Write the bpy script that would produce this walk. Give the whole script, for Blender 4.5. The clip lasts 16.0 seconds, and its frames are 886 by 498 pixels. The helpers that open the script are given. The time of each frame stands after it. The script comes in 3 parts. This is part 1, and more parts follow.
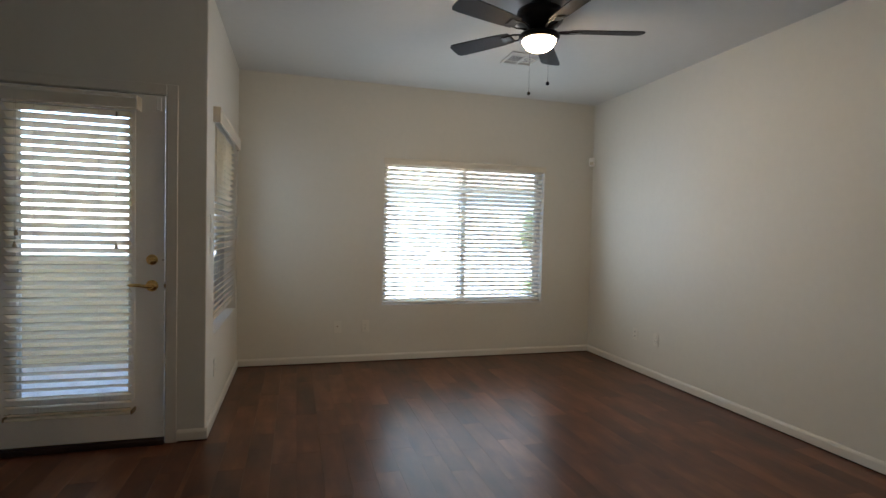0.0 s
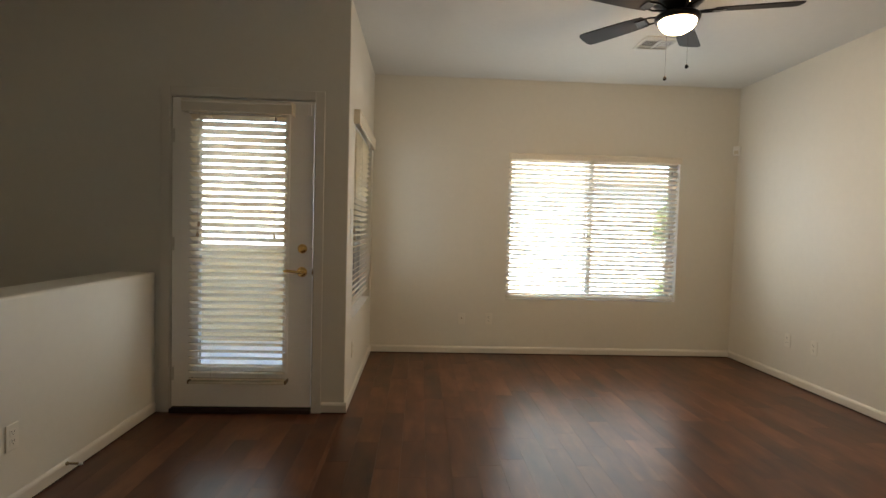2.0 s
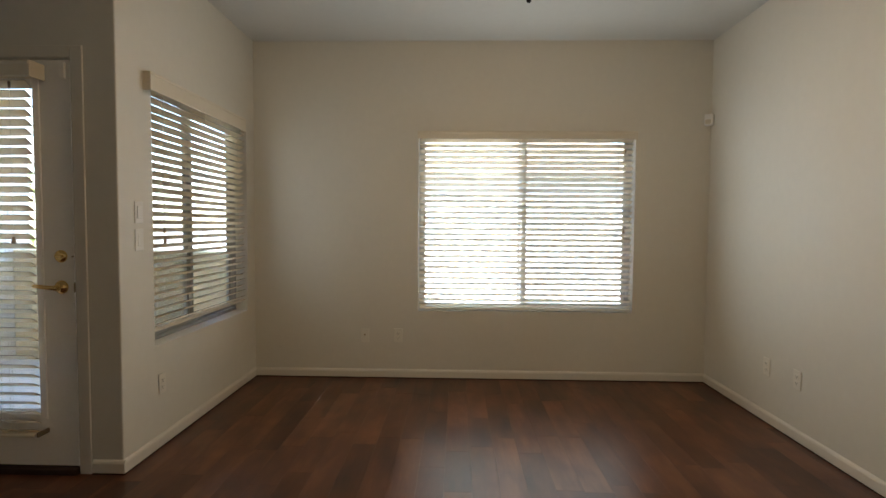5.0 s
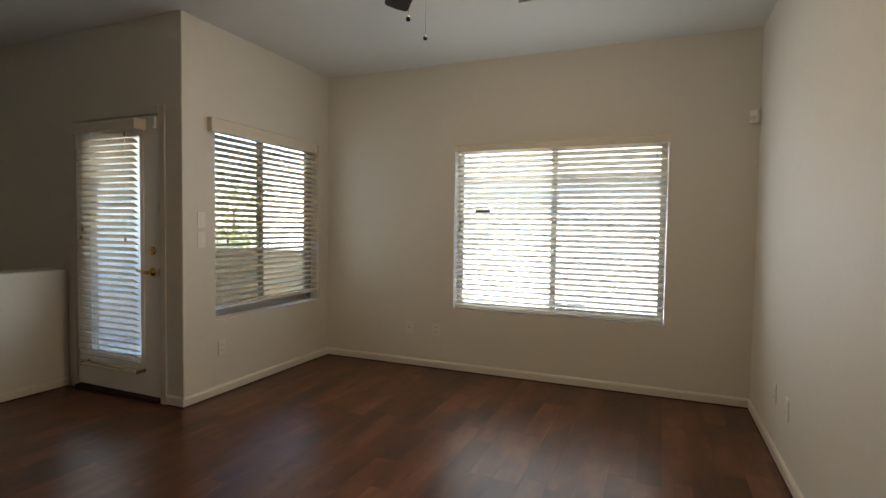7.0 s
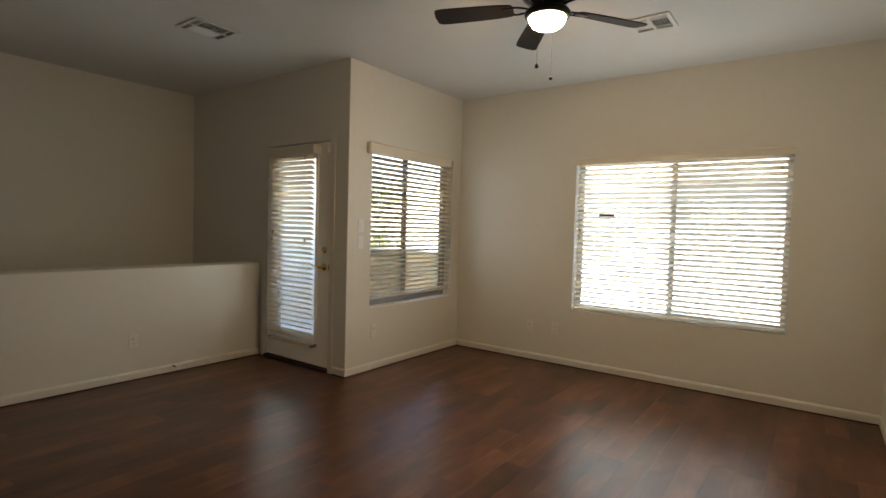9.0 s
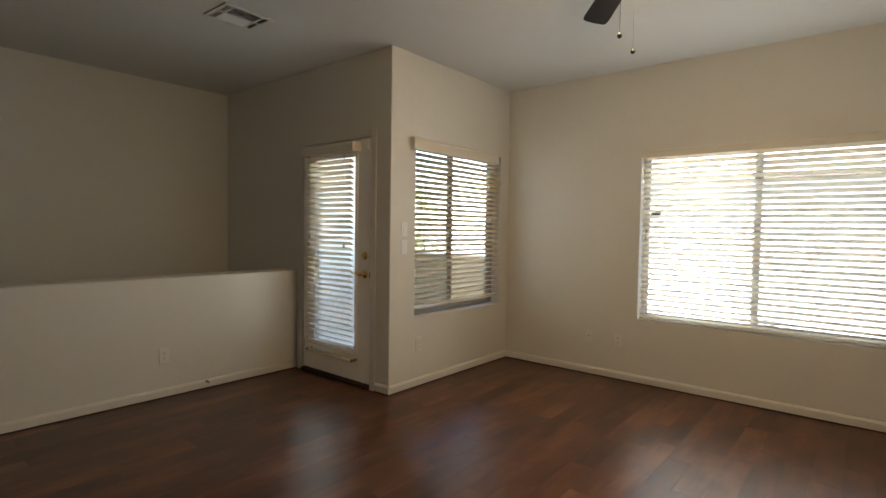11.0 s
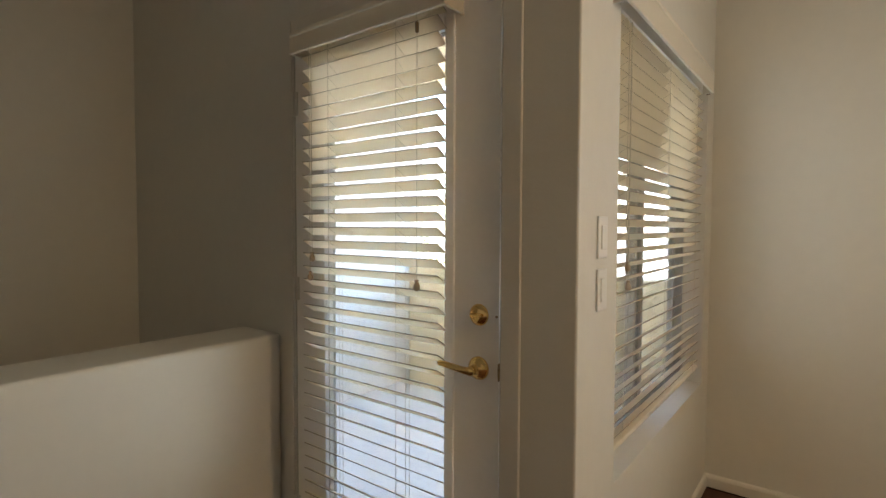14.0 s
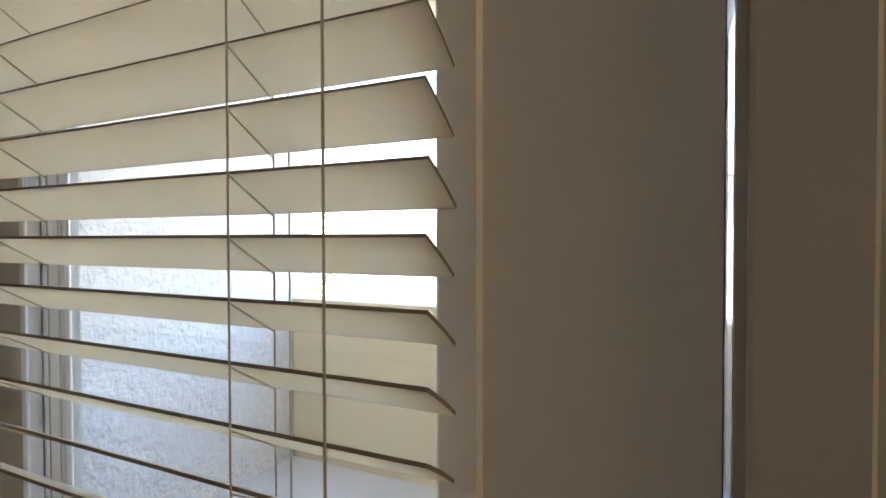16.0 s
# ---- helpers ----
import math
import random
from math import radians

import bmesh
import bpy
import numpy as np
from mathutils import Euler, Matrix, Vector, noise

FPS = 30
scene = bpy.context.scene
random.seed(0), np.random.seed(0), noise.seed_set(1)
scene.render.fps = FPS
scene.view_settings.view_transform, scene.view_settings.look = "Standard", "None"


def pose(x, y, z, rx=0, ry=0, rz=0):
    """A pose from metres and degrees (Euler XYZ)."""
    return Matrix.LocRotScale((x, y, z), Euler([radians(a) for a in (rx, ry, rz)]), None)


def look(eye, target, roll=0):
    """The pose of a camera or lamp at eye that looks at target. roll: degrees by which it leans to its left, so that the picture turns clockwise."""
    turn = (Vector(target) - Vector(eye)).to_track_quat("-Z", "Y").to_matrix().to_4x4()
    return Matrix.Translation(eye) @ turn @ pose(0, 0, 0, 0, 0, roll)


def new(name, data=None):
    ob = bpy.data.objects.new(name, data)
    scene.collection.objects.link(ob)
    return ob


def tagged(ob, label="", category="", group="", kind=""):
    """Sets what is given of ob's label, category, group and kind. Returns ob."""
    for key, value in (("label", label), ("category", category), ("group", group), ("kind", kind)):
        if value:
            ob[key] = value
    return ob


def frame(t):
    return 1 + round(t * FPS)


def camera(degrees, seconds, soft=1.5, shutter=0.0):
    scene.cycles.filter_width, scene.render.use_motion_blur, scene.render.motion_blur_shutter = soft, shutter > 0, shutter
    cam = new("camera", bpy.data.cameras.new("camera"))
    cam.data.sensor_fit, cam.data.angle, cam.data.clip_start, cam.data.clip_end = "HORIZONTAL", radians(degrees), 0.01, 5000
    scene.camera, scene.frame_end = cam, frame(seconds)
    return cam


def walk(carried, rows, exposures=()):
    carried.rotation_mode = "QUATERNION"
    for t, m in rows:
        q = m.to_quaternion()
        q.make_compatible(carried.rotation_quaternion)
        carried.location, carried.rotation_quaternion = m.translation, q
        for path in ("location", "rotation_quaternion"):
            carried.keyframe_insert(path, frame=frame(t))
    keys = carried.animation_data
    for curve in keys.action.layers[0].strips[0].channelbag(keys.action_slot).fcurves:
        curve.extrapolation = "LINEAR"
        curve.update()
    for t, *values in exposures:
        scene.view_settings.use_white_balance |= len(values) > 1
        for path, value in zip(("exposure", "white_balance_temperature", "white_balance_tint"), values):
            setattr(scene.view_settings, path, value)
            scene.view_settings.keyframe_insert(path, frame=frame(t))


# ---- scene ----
cam = camera(81.7, 16.0, soft=1.5)
PATH = [
    (0, (0.507, -3.372, 1.28), (1.058, -1.45, 1.218), 1.3),
    (0.5, (0.455, -3.407, 1.271), (0.844, -1.447, 1.194), 1.4),
    (1, (0.437, -3.429, 1.265), (0.685, -1.446, 1.182), 1.4),
    (1.5, (0.437, -3.443, 1.253), (0.583, -1.45, 1.171), 1.5),
    (2, (0.465, -3.42, 1.244), (0.556, -1.423, 1.163), 1.5),
    (2.5, (0.517, -3.338, 1.233), (0.584, -1.34, 1.15), 1.5),
    (3, (0.564, -3.063, 1.246), (0.612, -1.065, 1.157), 1.5),
    (3.5, (0.644, -2.801, 1.265), (0.683, -0.803, 1.173), 1.4),
    (4, (0.919, -2.639, 1.265), (0.958, -0.641, 1.176), 1.2),
    (4.5, (1.264, -2.495, 1.246), (1.293, -0.497, 1.154), 0.9),
    (6.8, (2.95, -2.487, 1.275), (2.234, -0.621, 1.196), 0.8),
    (7, (3.029, -2.585, 1.276), (2.258, -0.741, 1.194), 0.8),
    (7.5, (3.198, -2.8, 1.274), (2.282, -1.024, 1.196), 1.3),
    (8, (3.265, -2.958, 1.295), (2.254, -1.234, 1.218), 1.5),
    (8.5, (3.287, -3.033, 1.307), (2.182, -1.367, 1.23), 1.6),
    (9, (3.257, -3.079, 1.311), (2.079, -1.465, 1.229), 1.6),
    (11.5, (2.583, -2.679, 1.315), (1.298, -1.148, 1.23), 0.9),
    (12, (2.169, -2.459, 1.359), (0.881, -0.932, 1.258), 1.0),
    (12.5, (1.751, -2.13, 1.348), (0.462, -0.604, 1.253), 0.8),
    (13, (1.341, -1.824, 1.364), (0.067, -0.286, 1.259), 0.5),
    (13.5, (0.922, -1.521, 1.351), (-0.337, 0.031, 1.252), 0.1),
    (14, (0.495, -1.221, 1.332), (-0.72, 0.365, 1.25), 0.2),
    (14.5, (0.142, -0.876, 1.342), (-1.013, 0.755, 1.281), 0.3),
    (15, (-0.095, -0.572, 1.358), (-1.22, 1.081, 1.313), 0.3),
    (15.5, (-0.24, -0.403, 1.37), (-1.246, 1.325, 1.325), 0.1),
    (16, (-0.267, -0.346, 1.376), (-1.11, 1.467, 1.338), -0.1),
]
TONE = [(0, 3.76, 5450, 10), (1, 3.9, 5650, 9), (2, 4.12, 6400, 11), (3.5, 4.12, 6550, 12), (4.5, 3.80, 6300, 10), (7, 3.67, 6100, 11),
        (9, 3.98, 6450, 11), (12.5, 4.02, 6350, 11), (13.5, 4.02, 6300, 11), (14, 4.28, 6500, 11), (14.5, 4.46, 6750, 12), (15, 4.22, 6700, 13),
        (15.5, 3.95, 6350, 13), (16, 3.84, 6200, 13)]
walk(cam, [(t, look(eye, target, roll)) for t, eye, target, roll in PATH], TONE)

# ---- world and sun ----
SUN_EL, SUN_ROT = radians(47), radians(203)
world = bpy.data.worlds.new("sky")
scene.world = world
world.use_nodes = True
wn = world.node_tree.nodes
sky = wn.new("ShaderNodeTexSky")
sky.sky_type = "NISHITA"
sky.sun_disc = False
sky.sun_elevation, sky.sun_rotation = SUN_EL, SUN_ROT
wn["Background"].inputs["Strength"].default_value = 0.15
world.node_tree.links.new(sky.outputs[0], wn["Background"].inputs["Color"])

sun = new("sun", bpy.data.lights.new("sun", "SUN"))
sun.data.energy, sun.data.angle, sun.data.color = 2.8, radians(0.5), (1.0, 0.95, 0.88)
sun_way = Vector((math.sin(SUN_ROT) * math.cos(SUN_EL), math.cos(SUN_ROT) * math.cos(SUN_EL), math.sin(SUN_EL)))
sun.matrix_world = look(sun_way * 40, (0, 0, 0))


# sky light entering through the three openings, sent upwards by the tilted slats
def opening_light(name, eye, way, w, h, watts, strips, tilt=20.0):
    for k in range(strips):
        lamp = new(name, bpy.data.lights.new(name, "AREA"))
        lamp.data.shape, lamp.data.size, lamp.data.size_y = "RECTANGLE", w, h / strips
        lamp.data.energy, lamp.data.color = watts / strips, (0.90, 0.965, 0.93)
        at = Vector(eye) + Vector((0, 0, h * ((k + 0.5) / strips - 0.5)))
        lamp.matrix_world = look(at, at + Vector(way) * math.cos(radians(tilt)) + Vector((0, 0, math.sin(radians(tilt)))))


opening_light("north_window_light", (2.216, 1.59, 1.27), (0, -1, 0), 1.70, 1.30, 0.90, 4)
opening_light("side_window_light", (0.105, 0.878, 1.31), (1, 0, 0), 1.12, 1.28, 0.18, 4)
opening_light("door_light", (-0.710, -0.180, 1.12), (0, -1, 0), 0.55, 1.55, 0.19, 5)


# ---- materials ----
def material(name, colour, rough=0.6, metal=0.0, vary=0.08, scale=3.0, bump=0.0, bump_scale=200.0, clear=0.0,
             fine=0.03, rand=0.0, deep=0.004):
    """A painted or solid surface: broad and fine variation of tone, wear in the gloss, fine relief."""
    m = bpy.data.materials.new(name)
    m.use_nodes = True
    n, l = m.node_tree.nodes, m.node_tree.links
    b = n["Principled BSDF"]
    b.inputs["Roughness"].default_value = rough
    b.inputs["Metallic"].default_value = metal
    b.inputs["Coat Weight"].default_value = clear
    tc = n.new("ShaderNodeTexCoord")
    broad = n.new("ShaderNodeTexNoise")
    broad.inputs["Scale"].default_value = scale
    broad.inputs["Detail"].default_value = 5
    small = n.new("ShaderNodeTexNoise")
    small.inputs["Scale"].default_value = scale * 25
    small.inputs["Detail"].default_value = 3
    l.new(tc.outputs["Object"], broad.inputs["Vector"])
    l.new(tc.outputs["Object"], small.inputs["Vector"])
    mix = n.new("ShaderNodeMath")
    mix.operation = "MULTIPLY_ADD"
    l.new(broad.outputs["Fac"], mix.inputs[0])
    mix.inputs[1].default_value = vary * 2
    mix.inputs[2].default_value = 1 - vary
    mix2 = n.new("ShaderNodeMath")
    mix2.operation = "MULTIPLY_ADD"
    l.new(small.outputs["Fac"], mix2.inputs[0])
    mix2.inputs[1].default_value = fine * 2
    mix2.inputs[2].default_value = -fine
    add = n.new("ShaderNodeMath")
    l.new(mix.outputs[0], add.inputs[0])
    l.new(mix2.outputs[0], add.inputs[1])
    last = add
    if rand:
        info = n.new("ShaderNodeObjectInfo")
        r = n.new("ShaderNodeMath")
        r.operation = "MULTIPLY_ADD"
        l.new(info.outputs["Random"], r.inputs[0])
        r.inputs[1].default_value, r.inputs[2].default_value = rand * 2, -rand
        last = n.new("ShaderNodeMath")
        l.new(add.outputs[0], last.inputs[0])
        l.new(r.outputs[0], last.inputs[1])
    tone = n.new("ShaderNodeVectorMath")
    tone.operation = "SCALE"
    tone.inputs[0].default_value = colour
    l.new(last.outputs[0], tone.inputs["Scale"])
    l.new(tone.outputs[0], b.inputs["Base Color"])
    if bump:
        rel = n.new("ShaderNodeTexNoise")
        rel.inputs["Scale"].default_value = bump_scale
        rel.inputs["Detail"].default_value = 4
        l.new(tc.outputs["Object"], rel.inputs["Vector"])
        bp = n.new("ShaderNodeBump")
        bp.inputs["Strength"].default_value = bump
        bp.inputs["Distance"].default_value = deep
        l.new(rel.outputs["Fac"], bp.inputs["Height"])
        l.new(bp.outputs[0], b.inputs["Normal"])
    return m


def glass_material(name):
    m = bpy.data.materials.new(name)
    m.use_nodes = True
    b = m.node_tree.nodes["Principled BSDF"]
    b.inputs["Base Color"].default_value = (0.97, 0.99, 0.98, 1)
    b.inputs["Roughness"].default_value = 0.0
    b.inputs["Transmission Weight"].default_value = 1
    b.inputs["IOR"].default_value = 1.45
    return m


def screen_material(name, colour, clear):
    """Woven insect screen: finer than the eye resolves, so part of the light passes straight through."""
    m = material(name, colour, 0.7, vary=0.05, scale=5)
    n, l = m.node_tree.nodes, m.node_tree.links
    t = n.new("ShaderNodeBsdfTransparent")
    mix = n.new("ShaderNodeMixShader")
    mix.inputs[0].default_value = clear
    l.new(n["Principled BSDF"].outputs[0], mix.inputs[1])
    l.new(t.outputs[0], mix.inputs[2])
    l.new(mix.outputs[0], n["Material Output"].inputs["Surface"])
    return m


def slat_material(name, colour):
    """Cream faux-wood slats that let a little daylight through."""
    m = material(name, colour, 0.45, vary=0.04, scale=6, bump=0.05, bump_scale=60)
    n, l = m.node_tree.nodes, m.node_tree.links
    t = n.new("ShaderNodeBsdfTranslucent")
    t.inputs["Color"].default_value = (0.965, 0.885, 0.73, 1)
    mix = n.new("ShaderNodeMixShader")
    mix.inputs[0].default_value = 0.74
    out = n["Material Output"]
    l.new(n["Principled BSDF"].outputs[0], mix.inputs[1])
    l.new(t.outputs[0], mix.inputs[2])
    l.new(mix.outputs[0], out.inputs["Surface"])
    return m


def plank_material(name):
    """Red-brown laminate: each plank its own tone, grain along the plank, dark figure."""
    m = bpy.data.materials.new(name)
    m.use_nodes = True
    n, l = m.node_tree.nodes, m.node_tree.links
    b = n["Principled BSDF"]
    b.inputs["Specular IOR Level"].default_value = 0.46
    tc, info = n.new("ShaderNodeTexCoord"), n.new("ShaderNodeObjectInfo")
    shift = n.new("ShaderNodeVectorMath")
    shift.operation = "SCALE"
    shift.inputs[0].default_value = (37.0, 61.0, 13.0)
    l.new(info.outputs["Random"], shift.inputs["Scale"])
    base = n.new("ShaderNodeVectorMath")
    l.new(tc.outputs["Object"], base.inputs[0])
    l.new(shift.outputs[0], base.inputs[1])

    def grain(sx, sy, detail, rough=0.6):
        mp = n.new("ShaderNodeMapping")
        mp.inputs["Scale"].default_value = (sy, sx, 1)
        l.new(base.outputs[0], mp.inputs["Vector"])
        t = n.new("ShaderNodeTexNoise")
        t.inputs["Scale"].default_value = 1
        t.inputs["Detail"].default_value = detail
        t.inputs["Roughness"].default_value = rough
        l.new(mp.outputs[0], t.inputs["Vector"])
        return t

    figure, fibre, cloud = grain(1.7, 8, 4), grain(5, 150, 3), grain(2.6, 4.2, 2)
    ramp = n.new("ShaderNodeValToRGB")
    ramp.color_ramp.elements[0].position, ramp.color_ramp.elements[0].color = 0.22, (0.024, 0.0085, 0.0040, 1)
    ramp.color_ramp.elements[1].position, ramp.color_ramp.elements[1].color = 0.78, (0.205, 0.086, 0.040, 1)
    mid = ramp.color_ramp.elements.new(0.52)
    mid.color = (0.102, 0.0355, 0.0150, 1)

    def combine(a, wa, c, wc):
        x = n.new("ShaderNodeMath")
        x.operation = "MULTIPLY_ADD"
        l.new(a, x.inputs[0])
        x.inputs[1].default_value, x.inputs[2].default_value = wa, 0.0
        y = n.new("ShaderNodeMath")
        y.operation = "MULTIPLY_ADD"
        l.new(c, y.inputs[0])
        y.inputs[1].default_value = wc
        l.new(x.outputs[0], y.inputs[2])
        return y.outputs[0]

    v = combine(figure.outputs["Fac"], 0.66, fibre.outputs["Fac"], 0.16)
    v = combine(v, 1.0, cloud.outputs["Fac"], 0.52)
    v = combine(v, 1.0, info.outputs["Random"], 0.20)
    off = n.new("ShaderNodeMath")
    off.operation = "SUBTRACT"
    off.inputs[1].default_value = 0.285
    l.new(v, off.inputs[0])
    l.new(off.outputs[0], ramp.inputs[0])
    l.new(ramp.outputs[0], b.inputs["Base Color"])
    rr = n.new("ShaderNodeMath")
    rr.operation = "MULTIPLY_ADD"
    l.new(fibre.outputs["Fac"], rr.inputs[0])
    rr.inputs[1].default_value, rr.inputs[2].default_value = 0.06, 0.30
    l.new(rr.outputs[0], b.inputs["Roughness"])
    bp = n.new("ShaderNodeBump")
    bp.inputs["Strength"].default_value, bp.inputs["Distance"].default_value = 0.03, 0.001
    l.new(fibre.outputs["Fac"], bp.inputs["Height"])
    l.new(bp.outputs[0], b.inputs["Normal"])
    return m


def glow_material(name, colour, strength):
    m = bpy.data.materials.new(name)
    m.use_nodes = True
    b = m.node_tree.nodes["Principled BSDF"]
    b.inputs["Base Color"].default_value = (0.9, 0.88, 0.82, 1)
    b.inputs["Roughness"].default_value = 0.35
    b.inputs["Emission Color"].default_value = (*colour, 1)
    b.inputs["Emission Strength"].default_value = strength
    return m


WALL = material("wall_paint", (0.68, 0.655, 0.59), 0.6, vary=0.03, scale=0.8, bump=0.12, bump_scale=90)
CEIL = material("ceiling_paint", (0.62, 0.60, 0.56), 0.8, vary=0.03, scale=0.7, bump=0.2, bump_scale=70)
TRIM = material("trim_paint", (0.68, 0.645, 0.58), 0.35, vary=0.04, scale=4, bump=0.03, bump_scale=40)
DOOR = material("door_paint", (0.92, 0.885, 0.83), 0.38, vary=0.04, scale=2, bump=0.04, bump_scale=30)
SLAT = slat_material("cream_slat", (0.83, 0.78, 0.69))
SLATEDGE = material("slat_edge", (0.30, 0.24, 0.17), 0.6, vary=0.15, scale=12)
CORD = material("cord", (0.62, 0.56, 0.45), 0.8, scale=40)
PLANK = plank_material("laminate")
SUBFLOOR = material("dark_joint", (0.015, 0.007, 0.005), 0.7)
SHOE = material("shoe_wood", (0.026, 0.010, 0.006), 0.7, vary=0.2, scale=8)
BRASS = material("polished_brass", (0.75, 0.52, 0.20), 0.14, 1.0, vary=0.06, scale=20)
STEEL = material("dull_brass", (0.30, 0.22, 0.12), 0.35, 1.0, vary=0.1, scale=20)
PLASTIC = material("white_plastic", (0.79, 0.78, 0.75), 0.35, vary=0.02)
PLATE = material("almond_plastic", (0.73, 0.70, 0.625), 0.4, vary=0.02)
SLOT = material("dark_slot", (0.02, 0.02, 0.02), 0.6)
GLASS = glass_material("pane_glass")
MESHCLOTH = screen_material("screen_mesh", (0.14, 0.14, 0.135), 0.74)
# side window's pale frame, its backlit darkness put into the colour
VINYL_BACKLIT = material("window_enamel_backlit", (0.36, 0.35, 0.33), 0.4, 0.0, vary=0.08, scale=10)
VINYL = material("window_enamel", (0.66, 0.65, 0.62), 0.4, vary=0.05, scale=10)
FANDARK = material("fan_bronze", (0.012, 0.010, 0.009), 0.32, 0.3, vary=0.1, scale=10)
BLADE = material("fan_blade", (0.014, 0.010, 0.009), 0.65, vary=0.25, scale=8)
for dark_paint in (BLADE, FANDARK):
    dark_paint.node_tree.nodes["Principled BSDF"].inputs["Specular IOR Level"].default_value = 0.2
BOWL = glow_material("lamp_bowl", (1.0, 0.68, 0.35), 10.5)
VENT = material("vent_enamel", (0.60, 0.585, 0.55), 0.4, vary=0.03)
STUCCO = material("stucco", (0.72, 0.665, 0.585), 0.9, vary=0.10, scale=2.5, bump=1.0, bump_scale=26, fine=0.06, deep=0.02)
HOUSEWALL = material("house_stucco", (0.55, 0.545, 0.54), 0.9, vary=0.06, scale=0.6, bump=0.4, bump_scale=30)
STUCCO_TAN = material("tan_stucco", (0.72, 0.59, 0.38), 0.9, vary=0.06, scale=2, bump=0.6, bump_scale=40, fine=0.04)
CONCRETE = material("patio_concrete", (0.58, 0.56, 0.53), 0.85, vary=0.10, scale=2, bump=0.3, bump_scale=60)
GROUND = material("pale_ground", (0.36, 0.33, 0.285), 0.95, vary=0.15, scale=0.5, bump=0.4, bump_scale=6)
ROOF = material("roof_tile", (0.38, 0.29, 0.22), 0.85, vary=0.15, scale=3)
DARKGLASS = material("far_glass", (0.16, 0.165, 0.165), 0.15, vary=0.1)
BARK = material("bark", (0.14, 0.10, 0.07), 0.9, vary=0.2, scale=6, bump=0.8, bump_scale=20)
LEAF = material("leaf", (0.12, 0.15, 0.05), 0.6, vary=0.3, scale=1.2, fine=0.1)
leaf_light = LEAF.node_tree.nodes.new("ShaderNodeBsdfTranslucent")
leaf_light.inputs["Color"].default_value = (0.30, 0.34, 0.08, 1)
leaf_mix = LEAF.node_tree.nodes.new("ShaderNodeMixShader")
leaf_mix.inputs[0].default_value = 0.45
LEAF.node_tree.links.new(LEAF.node_tree.nodes["Principled BSDF"].outputs[0], leaf_mix.inputs[1])
LEAF.node_tree.links.new(leaf_light.outputs[0], leaf_mix.inputs[2])
LEAF.node_tree.links.new(leaf_mix.outputs[0], LEAF.node_tree.nodes["Material Output"].inputs["Surface"])
BRACKET = material("brown_plastic", (0.16, 0.11, 0.06), 0.5, vary=0.05)
TASSEL = material("tassel_wood", (0.42, 0.31, 0.20), 0.45, vary=0.15, scale=30)


# ---- mesh helpers ----
def put_box(bm, x0, x1, y0, y1, z0, z1, bevel=0.0, seg=1):
    geo = bmesh.ops.create_cube(bm, size=1)
    for v in geo["verts"]:
        v.co = Vector(((x0 + x1) / 2 + v.co.x * (x1 - x0), (y0 + y1) / 2 + v.co.y * (y1 - y0), (z0 + z1) / 2 + v.co.z * (z1 - z0)))
    if bevel:
        edges = list({e for v in geo["verts"] for e in v.link_edges})
        bmesh.ops.bevel(bm, geom=edges, offset=bevel, segments=seg, affect="EDGES", profile=0.5)


def put_lathe(bm, rings, around=24, m=None):
    """Rings of (radius, height) turned about z."""
    rows = []
    for r, h in rings:
        rows.append([bm.verts.new((max(r, 1e-4) * math.cos(2 * math.pi * i / around), max(r, 1e-4) * math.sin(2 * math.pi * i / around), h))
                     for i in range(around)])
    for a, b in zip(rows, rows[1:]):
        for i in range(around):
            bm.faces.new((a[i], a[(i + 1) % around], b[(i + 1) % around], b[i]))
    bm.faces.new(rows[0][::-1])
    bm.faces.new(rows[-1])
    if m is not None:
        bmesh.ops.transform(bm, matrix=m, verts=[v for r in rows for v in r])


def put_tube(bm, a, b, radius, around=6):
    a, b = Vector(a), Vector(b)
    turn = (b - a).to_track_quat("Z", "Y").to_matrix().to_4x4()
    put_lathe(bm, [(radius, 0), (radius, (b - a).length)], around, Matrix.Translation(a) @ turn)


def mesh_of(name, bm, mat, smooth=False):
    bmesh.ops.recalc_face_normals(bm, faces=bm.faces)
    me = bpy.data.meshes.new(name)
    bm.to_mesh(me)
    bm.free()
    if smooth:
        for p in me.polygons:
            p.use_smooth = True
    me.materials.append(mat)
    return me


def part(name, bm, mat, parent=None, label="", smooth=False):
    me = bm if isinstance(bm, bpy.types.Mesh) else mesh_of(name, bm, mat, smooth)
    ob = new(name, me)
    if parent is not None:
        ob.parent = parent
    if label:
        ob["label"] = label
    return ob


def box_part(name, parent, mat, x0, x1, y0, y1, z0, z1, bevel=0.0, label="", seg=1):
    bm = bmesh.new()
    put_box(bm, x0, x1, y0, y1, z0, z1, bevel, seg)
    return part(name, bm, mat, parent, label)


def structure(name, bm, mat, label, category):
    return tagged(part(name, bm, mat), label, category, kind="structure")


def round_edge(bm, x, y, r):
    """Bullnose the upright edge that stands at x, y."""
    edges = [e for e in bm.edges if all(abs(v.co.x - x) < 1e-5 and abs(v.co.y - y) < 1e-5 for v in e.verts)]
    bmesh.ops.bevel(bm, geom=edges, offset=r, segments=6, affect="EDGES", profile=0.5)


